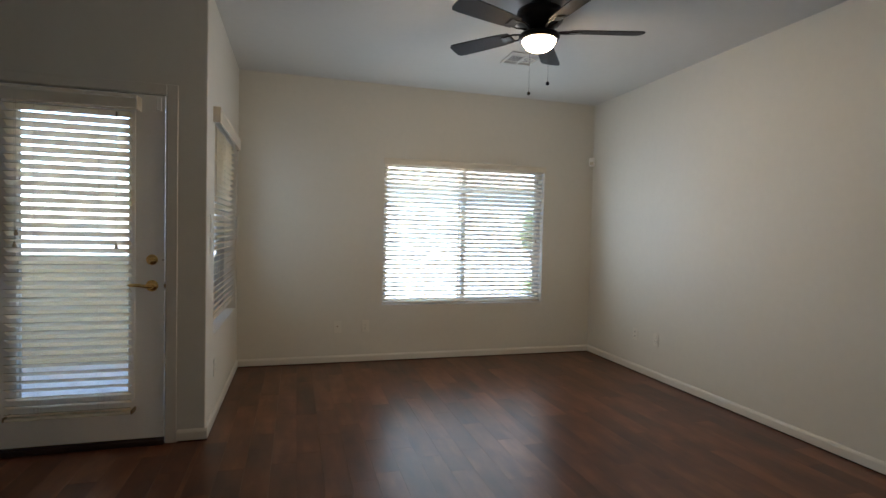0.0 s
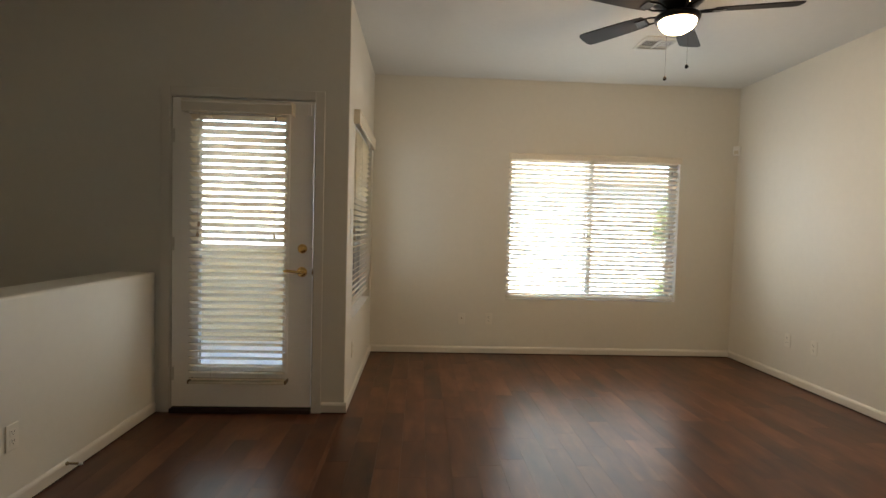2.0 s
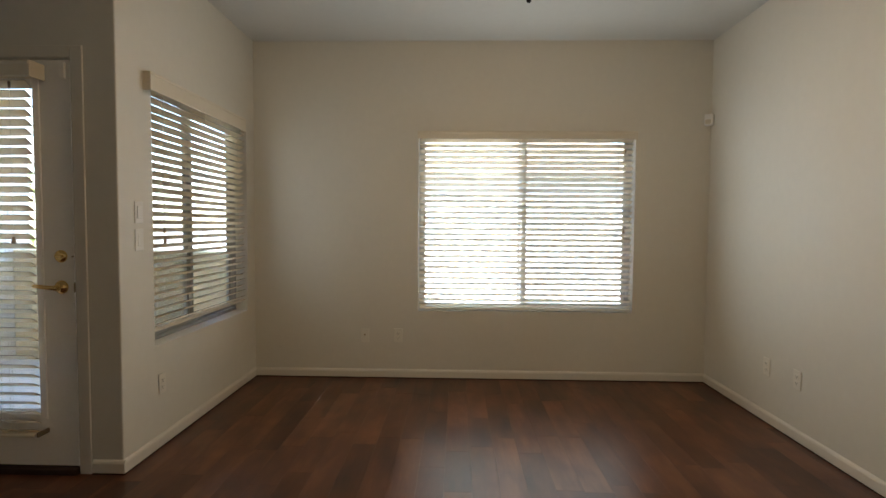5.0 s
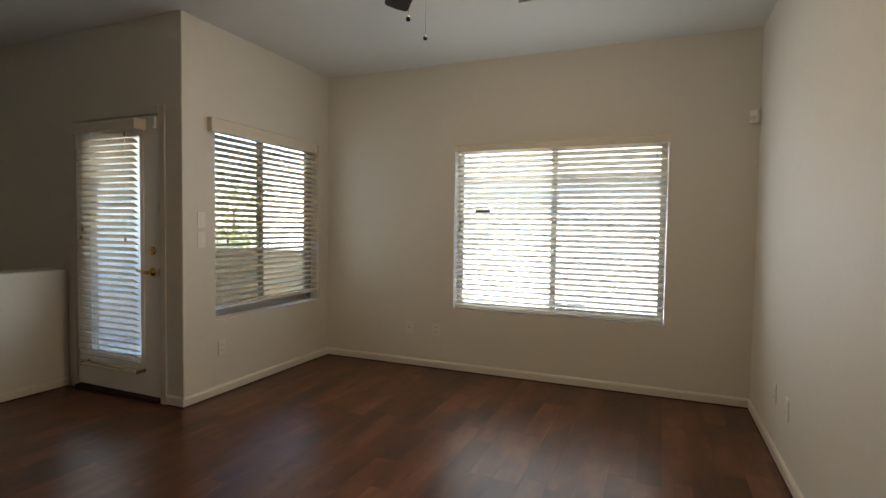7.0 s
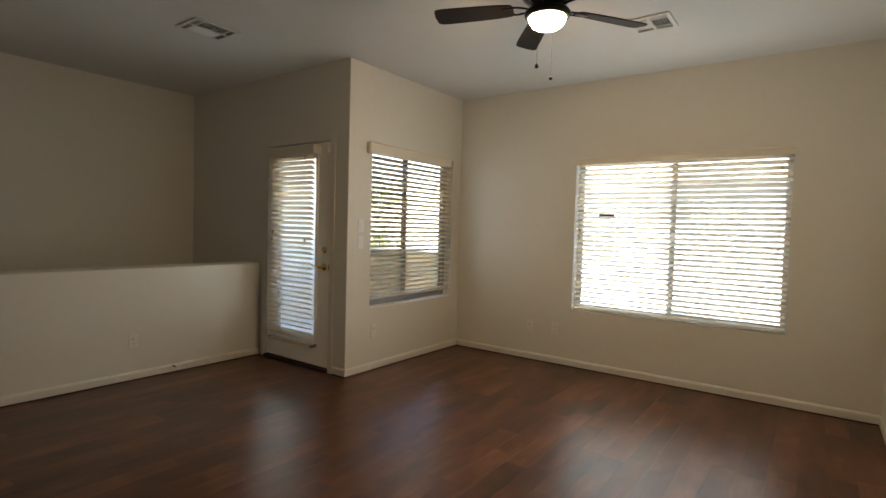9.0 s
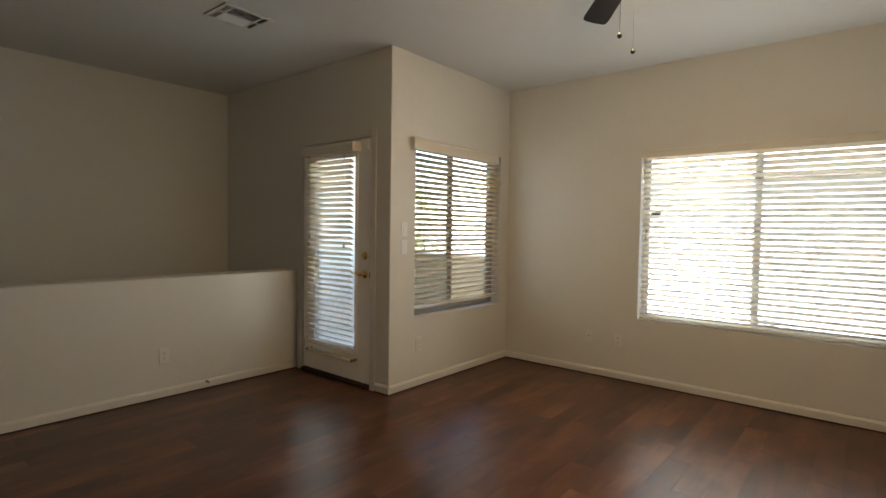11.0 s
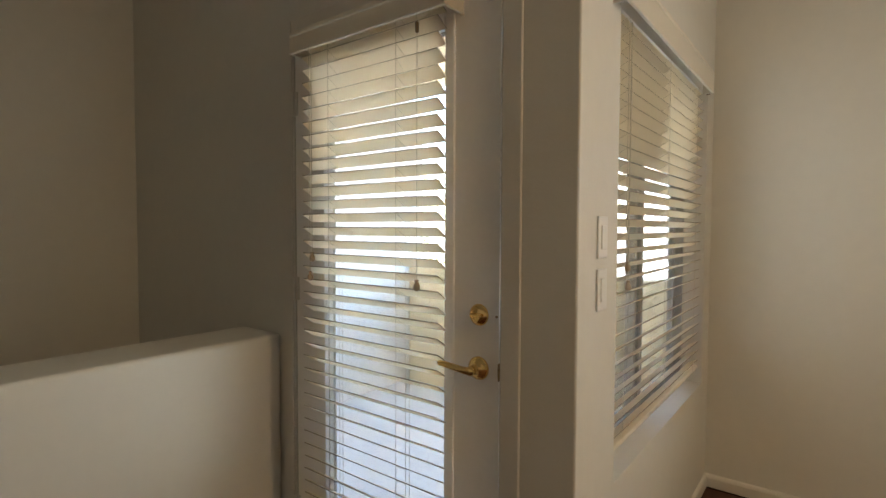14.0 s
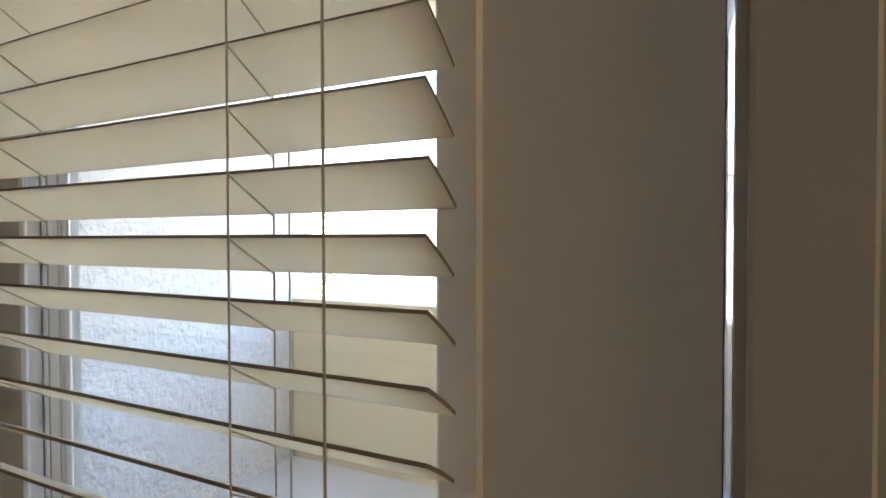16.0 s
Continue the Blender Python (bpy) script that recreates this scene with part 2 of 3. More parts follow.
# ---- the house ----
CEILING, NORTH, EAST, SOUTH, WEST = 2.737, 1.705, 3.685, -3.95, -2.57
SIDEX = -0.015                         # room face of the short side wall
WIN = (1.341, 3.092, 0.548, 2.02)      # north window: x0, x1, z0, z1
SIDE = (0.288, 1.556, 0.565, 2.05)     # side window: y0, y1, z0, z1
LEAFX = (-1.152, -0.2440)
LEAFZ = (0.022, 2.047)
TOP = 2.86

bm = bmesh.new()
put_box(bm, SIDEX, WIN[0], NORTH, NORTH + 0.17, -0.3, TOP)
put_box(bm, WIN[1], EAST + 0.17, NORTH, NORTH + 0.17, -0.3, TOP)
put_box(bm, WIN[0], WIN[1], NORTH, NORTH + 0.17, -0.3, WIN[2])
put_box(bm, WIN[0], WIN[1], NORTH, NORTH + 0.17, WIN[3], TOP)
structure("wall_north", bm, WALL, "warm off-white painted wall around a wide blinded window", "wall")

bm = bmesh.new()
put_box(bm, -0.17, SIDEX, 0, SIDE[0], -0.3, TOP)
round_edge(bm, SIDEX, 0, 0.007)
put_box(bm, -0.17, SIDEX, SIDE[1], NORTH + 0.17, -0.3, TOP)
put_box(bm, -0.17, SIDEX, SIDE[0], SIDE[1], -0.3, SIDE[2])
put_box(bm, -0.17, SIDEX, SIDE[0], SIDE[1], SIDE[3], TOP)
structure("wall_side", bm, WALL, "short off-white painted wall with a blinded window beside the patio", "wall")

bm = bmesh.new()
put_box(bm, WEST - 0.17, LEAFX[0] - 0.025, 0, 0.17, -3, TOP)
put_box(bm, LEAFX[1] + 0.025, -0.17, 0, 0.17, -3, TOP)
put_box(bm, LEAFX[0] - 0.025, LEAFX[1] + 0.025, 0, 0.17, LEAFZ[1] + 0.022, TOP)
put_box(bm, LEAFX[0] - 0.025, LEAFX[1] + 0.025, 0, 0.17, -3, -0.0165)
structure("wall_door", bm, WALL, "off-white painted wall holding the glazed patio door", "wall")

bm = bmesh.new()
put_box(bm, EAST, EAST + 0.17, SOUTH, NORTH, -0.3, TOP)
structure("wall_east", bm, WALL, "long plain off-white painted wall with outlets near the floor", "wall")
# never in view; stands close so that its bounced light reaches the door
bm = bmesh.new()
put_box(bm, WEST - 0.17, EAST + 0.17, SOUTH - 0.17, SOUTH, -3, TOP)
structure("unseen_wall_south", bm, WALL, "unseen plain off-white wall closing the room, set close to bounce light", "wall")
bm = bmesh.new()
put_box(bm, WEST - 0.17, WEST, SOUTH, 0, -3, TOP)
structure("wall_west", bm, WALL, "tall plain off-white stairwell wall in shade", "wall")

bm = bmesh.new()
put_box(bm, -1.513, -1.253, SOUTH, -0.001, -3, 0.910, 0.015, 4)
structure("half_wall", bm, WALL, "low off-white drywall half wall guarding the stairwell", "half wall")

bm = bmesh.new()
put_box(bm, WEST - 0.17, EAST + 0.17, SOUTH - 0.17, 0.17, CEILING, TOP - 0.004)
put_box(bm, -0.17, EAST + 0.17, 0.17, NORTH + 0.17, CEILING, TOP - 0.004)
structure("ceiling", bm, CEIL, "flat white painted ceiling with light texture", "ceiling")
# roof slab out of view, added to hold the sun off room and patio
bm = bmesh.new()
put_box(bm, WEST - 0.5, EAST + 0.6, SOUTH - 0.5, 0.45, TOP, TOP + 0.12)
put_box(bm, -0.45, EAST + 0.6, 0.45, NORTH + 0.5, TOP, TOP + 0.12)
structure("roof", bm, ROOF, "unseen flat brown roof added over the house to block the sun", "roof")
bm = bmesh.new()
put_box(bm, WEST, -1.513, SOUTH, 0, -3.1, -3)
structure("stair_floor", bm, CONCRETE, "pale floor at the bottom of the stairwell", "floor")

bm = bmesh.new()
put_box(bm, -1.253, EAST, SOUTH, 0, -0.3, -0.025)
put_box(bm, SIDEX, EAST, 0, NORTH, -0.3, -0.025)
floor_ob = structure("floor", bm, SUBFLOOR, "glossy red-brown wood laminate floor in staggered planks", "floor")


# baseboards: a chamfered white board above a thin dark shoe
def baseboard(a, b, inward):
    a, b, inward = Vector((*a, 0)), Vector((*b, 0)), Vector((*inward, 0))
    def run(profile, name, mat, parent, lab):
        bm = bmesh.new()
        rows = [[bm.verts.new(p + inward * d + Vector((0, 0, h))) for d, h in profile] for p in (a, b)]
        k = len(profile)
        for i in range(k):
            bm.faces.new((rows[0][i], rows[0][(i + 1) % k], rows[1][(i + 1) % k], rows[1][i]))
        bm.faces.new(rows[0])
        bm.faces.new(rows[1][::-1])
        return part(name, bm, mat, parent, lab)
    board = run([(0, -0.007), (0.013, -0.007), (0.013, 0.040), (0.009, 0.050), (0.004, 0.056), (0, 0.058)], "baseboard", TRIM, None, "")
    tagged(board, "low white painted baseboard with a chamfered top", "baseboard", kind="structure")
    run([(0, -0.016), (0.012, -0.016), (0.0115, -0.011), (0.0105, -0.0072), (0, -0.0072)], "shoe", SHOE, board, "thin dark strip under the board")


baseboard((SIDEX, NORTH), (EAST, NORTH), (0, -1))
baseboard((SIDEX, 0), (SIDEX, NORTH - 0.013), (1, 0))
baseboard((-0.168, 0), (SIDEX + 0.013, 0), (0, -1))
baseboard((EAST, SOUTH), (EAST, NORTH - 0.013), (-1, 0))
baseboard((-1.253, SOUTH), (-1.253, -0.02), (1, 0))

# door casing, jamb and sill
casing = tagged(new("door_casing"), "white painted flat door casing and jamb", "door casing", kind="structure")
cx0, cx1, cz = LEAFX[0] - 0.005, LEAFX[1] + 0.0055, LEAFZ[1] + 0.005
box_part("side_casing", casing, TRIM, cx0 - 0.066, cx0 - 0.006, -0.010, -0.001, -0.016, cz + 0.062, 0.003)
box_part("side_casing", casing, TRIM, cx1 + 0.006, cx1 + 0.066, -0.010, -0.001, -0.016, cz + 0.062, 0.003)
box_part("head_casing", casing, TRIM, cx0 - 0.005, cx1 + 0.005, -0.010, -0.001, cz + 0.004, cz + 0.062, 0.003)
box_part("side_jamb", casing, TRIM, cx0 - 0.016, cx0, -0.001, 0.165, -0.01, cz + 0.012)
box_part("side_jamb", casing, TRIM, cx1, cx1 + 0.016, -0.001, 0.010, -0.01, cz + 0.012)
box_part("side_jamb", casing, TRIM, cx1 + 0.0135, cx1 + 0.016, 0.0102, 0.165, -0.01, cz + 0.012)
box_part("head_jamb", casing, TRIM, cx0, cx1, -0.001, 0.165, cz, cz + 0.012)
box_part("head_stop", casing, TRIM, cx0, cx1, 0.052, 0.085, cz - 0.014, cz - 0.0005)
box_part("side_stop", casing, TRIM, cx0 + 0.0005, cx0 + 0.013, 0.052, 0.085, 0.02, cz - 0.015)
box_part("weather_strip", casing, SLOT, LEAFX[1] - 0.012, LEAFX[1] + 0.0042, 0.050, 0.060, 0.02, cz - 0.016)
sill = box_part("door_sill", None, SHOE, cx0, cx1, -0.030, 0.17, -0.016, 0.012, 0.003)
tagged(sill, "dark brown wooden door sill on the floor", "door sill", kind="structure")

# the door itself
LITE = (-0.990, -0.420, 0.285, 1.930)
door = tagged(new("door_1"), "closed off-white patio door with one tall glass light and brass hardware", "door", kind="structure")
bm = bmesh.new()
put_box(bm, LEAFX[0], LITE[0], 0.002, 0.046, LEAFZ[0], LEAFZ[1])
put_box(bm, LITE[1], LEAFX[1], 0.002, 0.046, LEAFZ[0], LEAFZ[1])
put_box(bm, LITE[0], LITE[1], 0.002, 0.046, LEAFZ[0], LITE[2])
put_box(bm, LITE[0], LITE[1], 0.002, 0.046, LITE[3], LEAFZ[1])
leaf = part("door_leaf", bm, DOOR, door)
for y0, y1 in ((-0.006, 0.0018), (0.0462, 0.054)):
    bm = bmesh.new()
    w = 0.024
    put_box(bm, LITE[0] - w, LITE[0] + 0.012, y0, y1, LITE[2] - w, LITE[3] + w, 0.003)
    put_box(bm, LITE[1] - 0.012, LITE[1] + w, y0, y1, LITE[2] - w, LITE[3] + w, 0.003)
    put_box(bm, LITE[0] + 0.012, LITE[1] - 0.012, y0 + 0.001, y1 - 0.0005, LITE[2] - w, LITE[2] + 0.012, 0.003)
    put_box(bm, LITE[0] + 0.012, LITE[1] - 0.012, y0 + 0.001, y1 - 0.0005, LITE[3] - 0.012, LITE[3] + w, 0.003)
    part("glazing_frame", bm, DOOR, door, "moulded frame around the glass")
pane = box_part("glass_pane", door, GLASS, LITE[0], LITE[1], 0.020, 0.026, LITE[2], LITE[3])
pane.visible_shadow = False
# added dark filler that stops outdoor light leaking in under the leaf
box_part("leak_filler", door, SLOT, LEAFX[0] + 0.001, LEAFX[1] - 0.001, 0.008, 0.042, 0.0125, LEAFZ[0] + 0.004)
for hz in (0.24, 1.098, 1.80):
    bm = bmesh.new()
    put_tube(bm, (LEAFX[0] - 0.005, -0.008, hz - 0.045), (LEAFX[0] - 0.005, -0.008, hz + 0.045), 0.0075, 10)
    put_box(bm, LEAFX[0] - 0.028, LEAFX[0] - 0.006, -0.0125, -0.0102, hz - 0.044, hz + 0.044)
    put_box(bm, LEAFX[0] - 0.004, LEAFX[0] + 0.016, -0.003, 0.0015, hz - 0.044, hz + 0.044)
    part("hinge", bm, TRIM, door, "painted butt hinge")
box_part("alarm_contact", door, DOOR, -0.288, -0.260, -0.014, 0.0012, 1.955, 2.032, 0.003, "small white alarm contact", 2)
FACE = pose(0, 0, 0, 90, 0, 0)    # local z towards the room
bolt = part("deadbolt", mesh_of("deadbolt", (lambda b: (put_lathe(b, [(0.031, 0), (0.0315, 0.003), (0.029, 0.008), (0.020, 0.012), (0.012, 0.014), (0.002, 0.0145)], 32, pose(-0.309, 0.0015, 1.084) @ FACE), b)[1])(bmesh.new()), BRASS, True), BRASS, door, "round polished brass deadbolt")
bm = bmesh.new()
put_box(bm, -0.326, -0.288, -0.028, -0.012, 1.079, 1.090, 0.003)
part("thumb_turn", bm, BRASS, bolt)
bm = bmesh.new()
put_lathe(bm, [(0.033, 0), (0.034, 0.003), (0.032, 0.009), (0.022, 0.015), (0.013, 0.019), (0.0125, 0.040), (0.014, 0.045), (0.012, 0.052), (0.002, 0.054)], 32, pose(-0.309, 0.0015, 0.930) @ FACE)
lever_base = part("lever_rose", bm, BRASS, door, "round polished brass rose", True)
bm = bmesh.new()
pts = [(-0.309, -0.048, 0.930, 0.0115), (-0.335, -0.052, 0.932, 0.0105), (-0.365, -0.053, 0.936, 0.010), (-0.395, -0.053, 0.939, 0.0095), (-0.415, -0.050, 0.938, 0.0085), (-0.424, -0.046, 0.936, 0.005)]
rows = []
for x, y, z, r in pts:
    rows.append([bm.verts.new((x, y + 0.6 * r * math.cos(a), z + r * math.sin(a))) for a in [2 * math.pi * i / 12 for i in range(12)]])
for a, b in zip(rows, rows[1:]):
    for i in range(12):
        bm.faces.new((a[i], a[(i + 1) % 12], b[(i + 1) % 12], b[i]))
bm.faces.new(rows[0])
bm.faces.new(rows[-1][::-1])
part("lever", bm, BRASS, lever_base, "curved brass lever", True)
bm = bmesh.new()
put_box(bm, LEAFX[1] - 0.002, LEAFX[1] + 0.004, -0.002, 0.020, 0.918, 0.941, 0.002)
part("latch", bm, STEEL, door, "dark brass latch tongue")
bm = bmesh.new()
put_box(bm, cx1 - 0.0015, cx1 + 0.0005, -0.010, 0.03, 0.905, 0.955)
put_box(bm, cx1 - 0.001, cx1 + 0.006, -0.0125, -0.0102, 0.917, 0.943, 0.0006)
part("strike_plate", bm, STEEL, casing, "small dull brass strike plate")
bm = bmesh.new()
put_lathe(bm, [(0.004, 0), (0.004, 0.004)], 10, pose(LEAFX[1] - 0.006, 0.002, 1.084) @ FACE)
part("bolt_screw", bm, STEEL, door)


# ---- windows ----
def sash_frame(parent, name, x0, x1, z0, z1, y, w, d, mat):
    bm = bmesh.new()
    put_box(bm, x0, x0 + w, y, y + d, z0, z1)
    put_box(bm, x1 - w, x1, y, y + d, z0, z1)
    put_box(bm, x0 + w, x1 - w, y, y + d, z0, z0 + w)
    put_box(bm, x0 + w, x1 - w, y, y + d, z1 - w, z1)
    return part(name, bm, mat, parent)


def sliding_window(name, width, z0, z1, split, label, screened, mat):
    """Local x along the width, y outwards; two sashes meeting at split, an insect screen outside one of them."""
    ob = tagged(new(name), label, "window", kind="structure")
    sash_frame(ob, "window_frame", 0.002, width - 0.002, z0 + 0.002, z1 - 0.002, 0.095, 0.022, 0.070, mat)
    for k, (a, b, y) in enumerate(((0.0245, split + 0.020, 0.103), (split - 0.020, width - 0.0245, 0.128))):
        s = sash_frame(ob, "sash", a, b, z0 + 0.0245, z1 - 0.0245, y, 0.028, 0.022, mat)
        g = box_part("pane", s, GLASS, a + 0.028, b - 0.028, y + 0.008, y + 0.013, z0 + 0.0525, z1 - 0.0525)
        g.visible_shadow = False
    a, b = (split - 0.045, width - 0.008) if screened > 0 else (0.008, split + 0.045)
    f = sash_frame(ob, "screen_frame", a, b, z0 + 0.008, z1 - 0.008, 0.168, 0.020, 0.010, mat)
    box_part("insect_screen", f, MESHCLOTH, a + 0.018, b - 0.018, 0.1725, 0.1733, z0 + 0.026, z1 - 0.026, label="fine dark mesh")
    return ob


w1 = sliding_window("window_1", WIN[1] - WIN[0], WIN[2], WIN[3], 0.875, "wide two-pane sliding window in a pale metal frame", 1, VINYL)
w1.matrix_world = pose(WIN[0], NORTH, 0)
w2 = sliding_window("window_2", SIDE[1] - SIDE[0], SIDE[2], SIDE[3], 0.60, "two-pane sliding window beside the patio, its pale frame coloured dark as backlit", -1, VINYL_BACKLIT)
w2.matrix_world = pose(SIDEX, SIDE[0], 0, 0, 0, 90)


# ---- blinds ----
def slat_mesh(length, width=0.049, thick=0.0028, crown=0.0008, tilt=33.0):
    """One slat along x from 0, its room edge (-y) raised by tilt degrees."""
    bm = bmesh.new()
    turn = Matrix.Rotation(radians(-tilt), 3, "X")
    n = 5
    rows = []
    for x in (0.0, length):
        top = [Vector((x, width * (i / (n - 1) - 0.5), thick / 2 + crown * (1 - (2 * i / (n - 1) - 1) ** 2))) for i in range(n)]
        low = [v - Vector((0, 0, thick)) for v in reversed(top)]
        rows.append([bm.verts.new(turn @ v) for v in top + low])
    k = 2 * n
    for i in range(k):
        bm.faces.new((rows[0][i], rows[0][(i + 1) % k], rows[1][(i + 1) % k], rows[1][i]))
    bm.faces.new(rows[0])
    bm.faces.new(rows[1][::-1])
    me = mesh_of("slat", bm, SLAT)
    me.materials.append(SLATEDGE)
    # narrow edge and end faces get a darker brown than the cream slat
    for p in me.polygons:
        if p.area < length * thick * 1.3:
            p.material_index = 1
    return me


def tassel_on(parent, x, y, top, bottom, mat):
    bm = bmesh.new()
    put_tube(bm, (x, y, bottom + 0.025), (x, y, top), 0.0011, 5)
    c = part("pull_cord", bm, CORD, parent, "thin cord")
    bm = bmesh.new()
    put_lathe(bm, [(0.004, 0), (0.0085, 0.004), (0.010, 0.011), (0.0085, 0.019), (0.0045, 0.025), (0.0055, 0.029), (0.0078, 0.032), (0.006, 0.033)], 14, pose(x, y, bottom - 0.004))
    part("tassel", bm, mat, c, "turned wooden tassel", True)


def equalizer_on(parent, x, y, z):
    """A small dark barrel that joins the lift cords near the top."""
    bm = bmesh.new()
    put_lathe(bm, [(0.0035, 0), (0.0055, 0.003), (0.0058, 0.028), (0.0035, 0.031)], 12, pose(x, y, z))
    part("cord_equalizer", bm, BRACKET, parent, "small dark brown cord barrel", True)


def blind(name, length, bottom, top, pitch, tilt, valance, ladders, tassels, rail, label, proud=0.0):
    """Local x along the slats, -y towards the room, the slats' middle at y = 0. valance: x0, x1, z0, z1, depth in front."""
    ob = tagged(new(name), label, "window blind")
    count = int(round((top - bottom) / pitch)) + 1
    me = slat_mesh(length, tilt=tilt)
    dz, dy = 0.0245 * math.sin(radians(tilt)), 0.0245 * math.cos(radians(tilt))
    for i in range(count):
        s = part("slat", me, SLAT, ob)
        s.location = (random.uniform(-0.0012, 0.0012), random.uniform(-0.001, 0.001), bottom + i * pitch + random.uniform(-0.0008, 0.0008))
        s.rotation_euler = (radians(random.gauss(0, 0.4)), radians(random.gauss(0, 0.03)), 0)
    x0, x1, z0, z1, front = valance
    bm = bmesh.new()
    put_box(bm, x0, x1, -front, -front + 0.012, z0, z1, 0.004, 2)
    put_box(bm, x0 + 0.004, x1 - 0.004, -front - 0.004, -front + 0.004, z1 - 0.020, z1 - 0.006, 0.003)
    put_box(bm, x0, x0 + 0.010, -front + 0.011, -proud, z0, z1 - 0.001, 0.001)
    put_box(bm, x1 - 0.010, x1, -front + 0.011, -proud, z0, z1 - 0.001, 0.001)
    part("valance", bm, SLATCLEAR, ob, "cream moulded valance")
    box_part("headrail", ob, PLASTIC, 0.004, length - 0.004, -0.022, 0.022, z0 + 0.028, z1 - 0.014, 0.002)
    box_part("bottom_rail", ob, SLATCLEAR, 0, length, -0.024, 0.024, rail, rail + 0.016, 0.004)
    for lx in ladders:
        bm = bmesh.new()
        put_tube(bm, (lx, -dy - 0.002, rail + 0.012), (lx, -dy - 0.002, z0 + 0.03), 0.0009, 5)
        put_tube(bm, (lx, dy + 0.002, rail + 0.012), (lx, dy + 0.002, z0 + 0.03), 0.0009, 5)
        for i in range(count):
            z = bottom + i * pitch - 0.0032
            put_tube(bm, (lx, -dy - 0.001, z + dz), (lx, dy + 0.001, z - dz), 0.0008, 4)
        part("ladder_cord", bm, CORD, ob)
        bm = bmesh.new()
        put_tube(bm, (lx + 0.012, dy + 0.006, rail + 0.012), (lx + 0.012, dy + 0.006, z0 + 0.03), 0.0009, 5)
        part("lift_cord", bm, CORD, ob)
    for tx, tz, ty in tassels:
        tassel_on(ob, tx, ty, z0 + 0.01, tz, TASSEL)
    return ob


SLATCLEAR = material("cream_rail", (0.69, 0.63, 0.52), 0.4, vary=0.03, scale=5)

b1 = blind("window_blind", 0.605, 0.2232, 1.960, 0.0457, 33, (-0.050, 0.642, 1.942, 2.020, 0.0360), (0.140, 0.448),
           ((0.539, 1.152, -0.032), (0.064, 1.218, -0.032), (0.058, 1.152, -0.036)), 0.196,
           "cream slatted blind hanging on the patio door, half open", proud=-0.0565)
b1.matrix_world = pose(-1.007, -0.0575, 0)
for hx in (-0.013, 0.607):
    bm = bmesh.new()
    put_box(bm, hx, hx + 0.011, -0.016, 0.0585, 0.193, 0.218, 0.003)
    put_tube(bm, (hx + (0.011 if hx < 0 else 0), 0, 0.204), (hx + (0.017 if hx < 0 else -0.006), 0, 0.204), 0.003, 8)
    part("hold_down_bracket", bm, BRACKET, b1, "small brown hold-down bracket")
equalizer_on(b1, 0.539, -0.032, 1.888)
b2 = blind("window_blind", WIN[1] - WIN[0] - 0.02, 0.592, 1.948, 0.0452, 31, (-0.018, 1.752, 1.952, 2.016, 0.056), (0.12, 0.86, 1.61),
           ((0.045, 1.31, -0.030), (0.040, 1.25, -0.034), (1.66, 1.20, -0.032)), 0.558,
           "wide cream slatted blind in the window recess, half open", proud=0.036)
b2.matrix_world = pose(WIN[0] + 0.01, NORTH + 0.037, 0)
equalizer_on(b2, 1.66, -0.032, 1.845)
b3 = blind("window_blind", SIDE[1] - SIDE[0] - 0.016, 0.672, 1.985, 0.0452, 28, (-0.078, 1.150, 1.960, 2.060, 0.084), (0.12, 0.62, 1.13),
           ((0.12, 1.20, -0.030), (0.115, 1.14, -0.034)), 0.640,
           "cream slatted blind in the side window recess, half open", proud=0.038)
b3.matrix_world = pose(SIDEX - 0.039, SIDE[0] + 0.008, 0, 0, 0, 90)

box_part("valance_clip", b3, BRACKET, 1.1502, 1.161, -0.066, -0.050, 1.958, 1.976, 0.002, "small brown valance clip")


# ---- ceiling fan ----
fan = tagged(new("ceiling_fan"), "dark bronze five-blade ceiling fan with a lit glass bowl", "ceiling fan")
fan.location = (1.967, -0.376, CEILING)
bm = bmesh.new()
put_lathe(bm, [(0.075, 0), (0.085, -0.012), (0.105, -0.030), (0.142, -0.045), (0.148, -0.075), (0.145, -0.110), (0.120, -0.135), (0.095, -0.150), (0.085, -0.170), (0.055, -0.178)], 40)
part("motor_housing", bm, FANDARK, fan, "dark bronze motor housing", True)
bm = bmesh.new()
put_lathe(bm, [(0.060, -0.172), (0.085, -0.180), (0.122, -0.192), (0.130, -0.204), (0.127, -0.216), (0.120, -0.226), (0.106, -0.228)], 40)
part("light_fitter", bm, FANDARK, fan, "dark bronze ring", True)
bm = bmesh.new()
put_lathe(bm, [(0.104, -0.212), (0.105, -0.228), (0.099, -0.249), (0.083, -0.270), (0.057, -0.285), (0.028, -0.292), (0.003, -0.294)], 40)
part("bowl", bm, BOWL, fan, "frosted white glass bowl, lit", True)
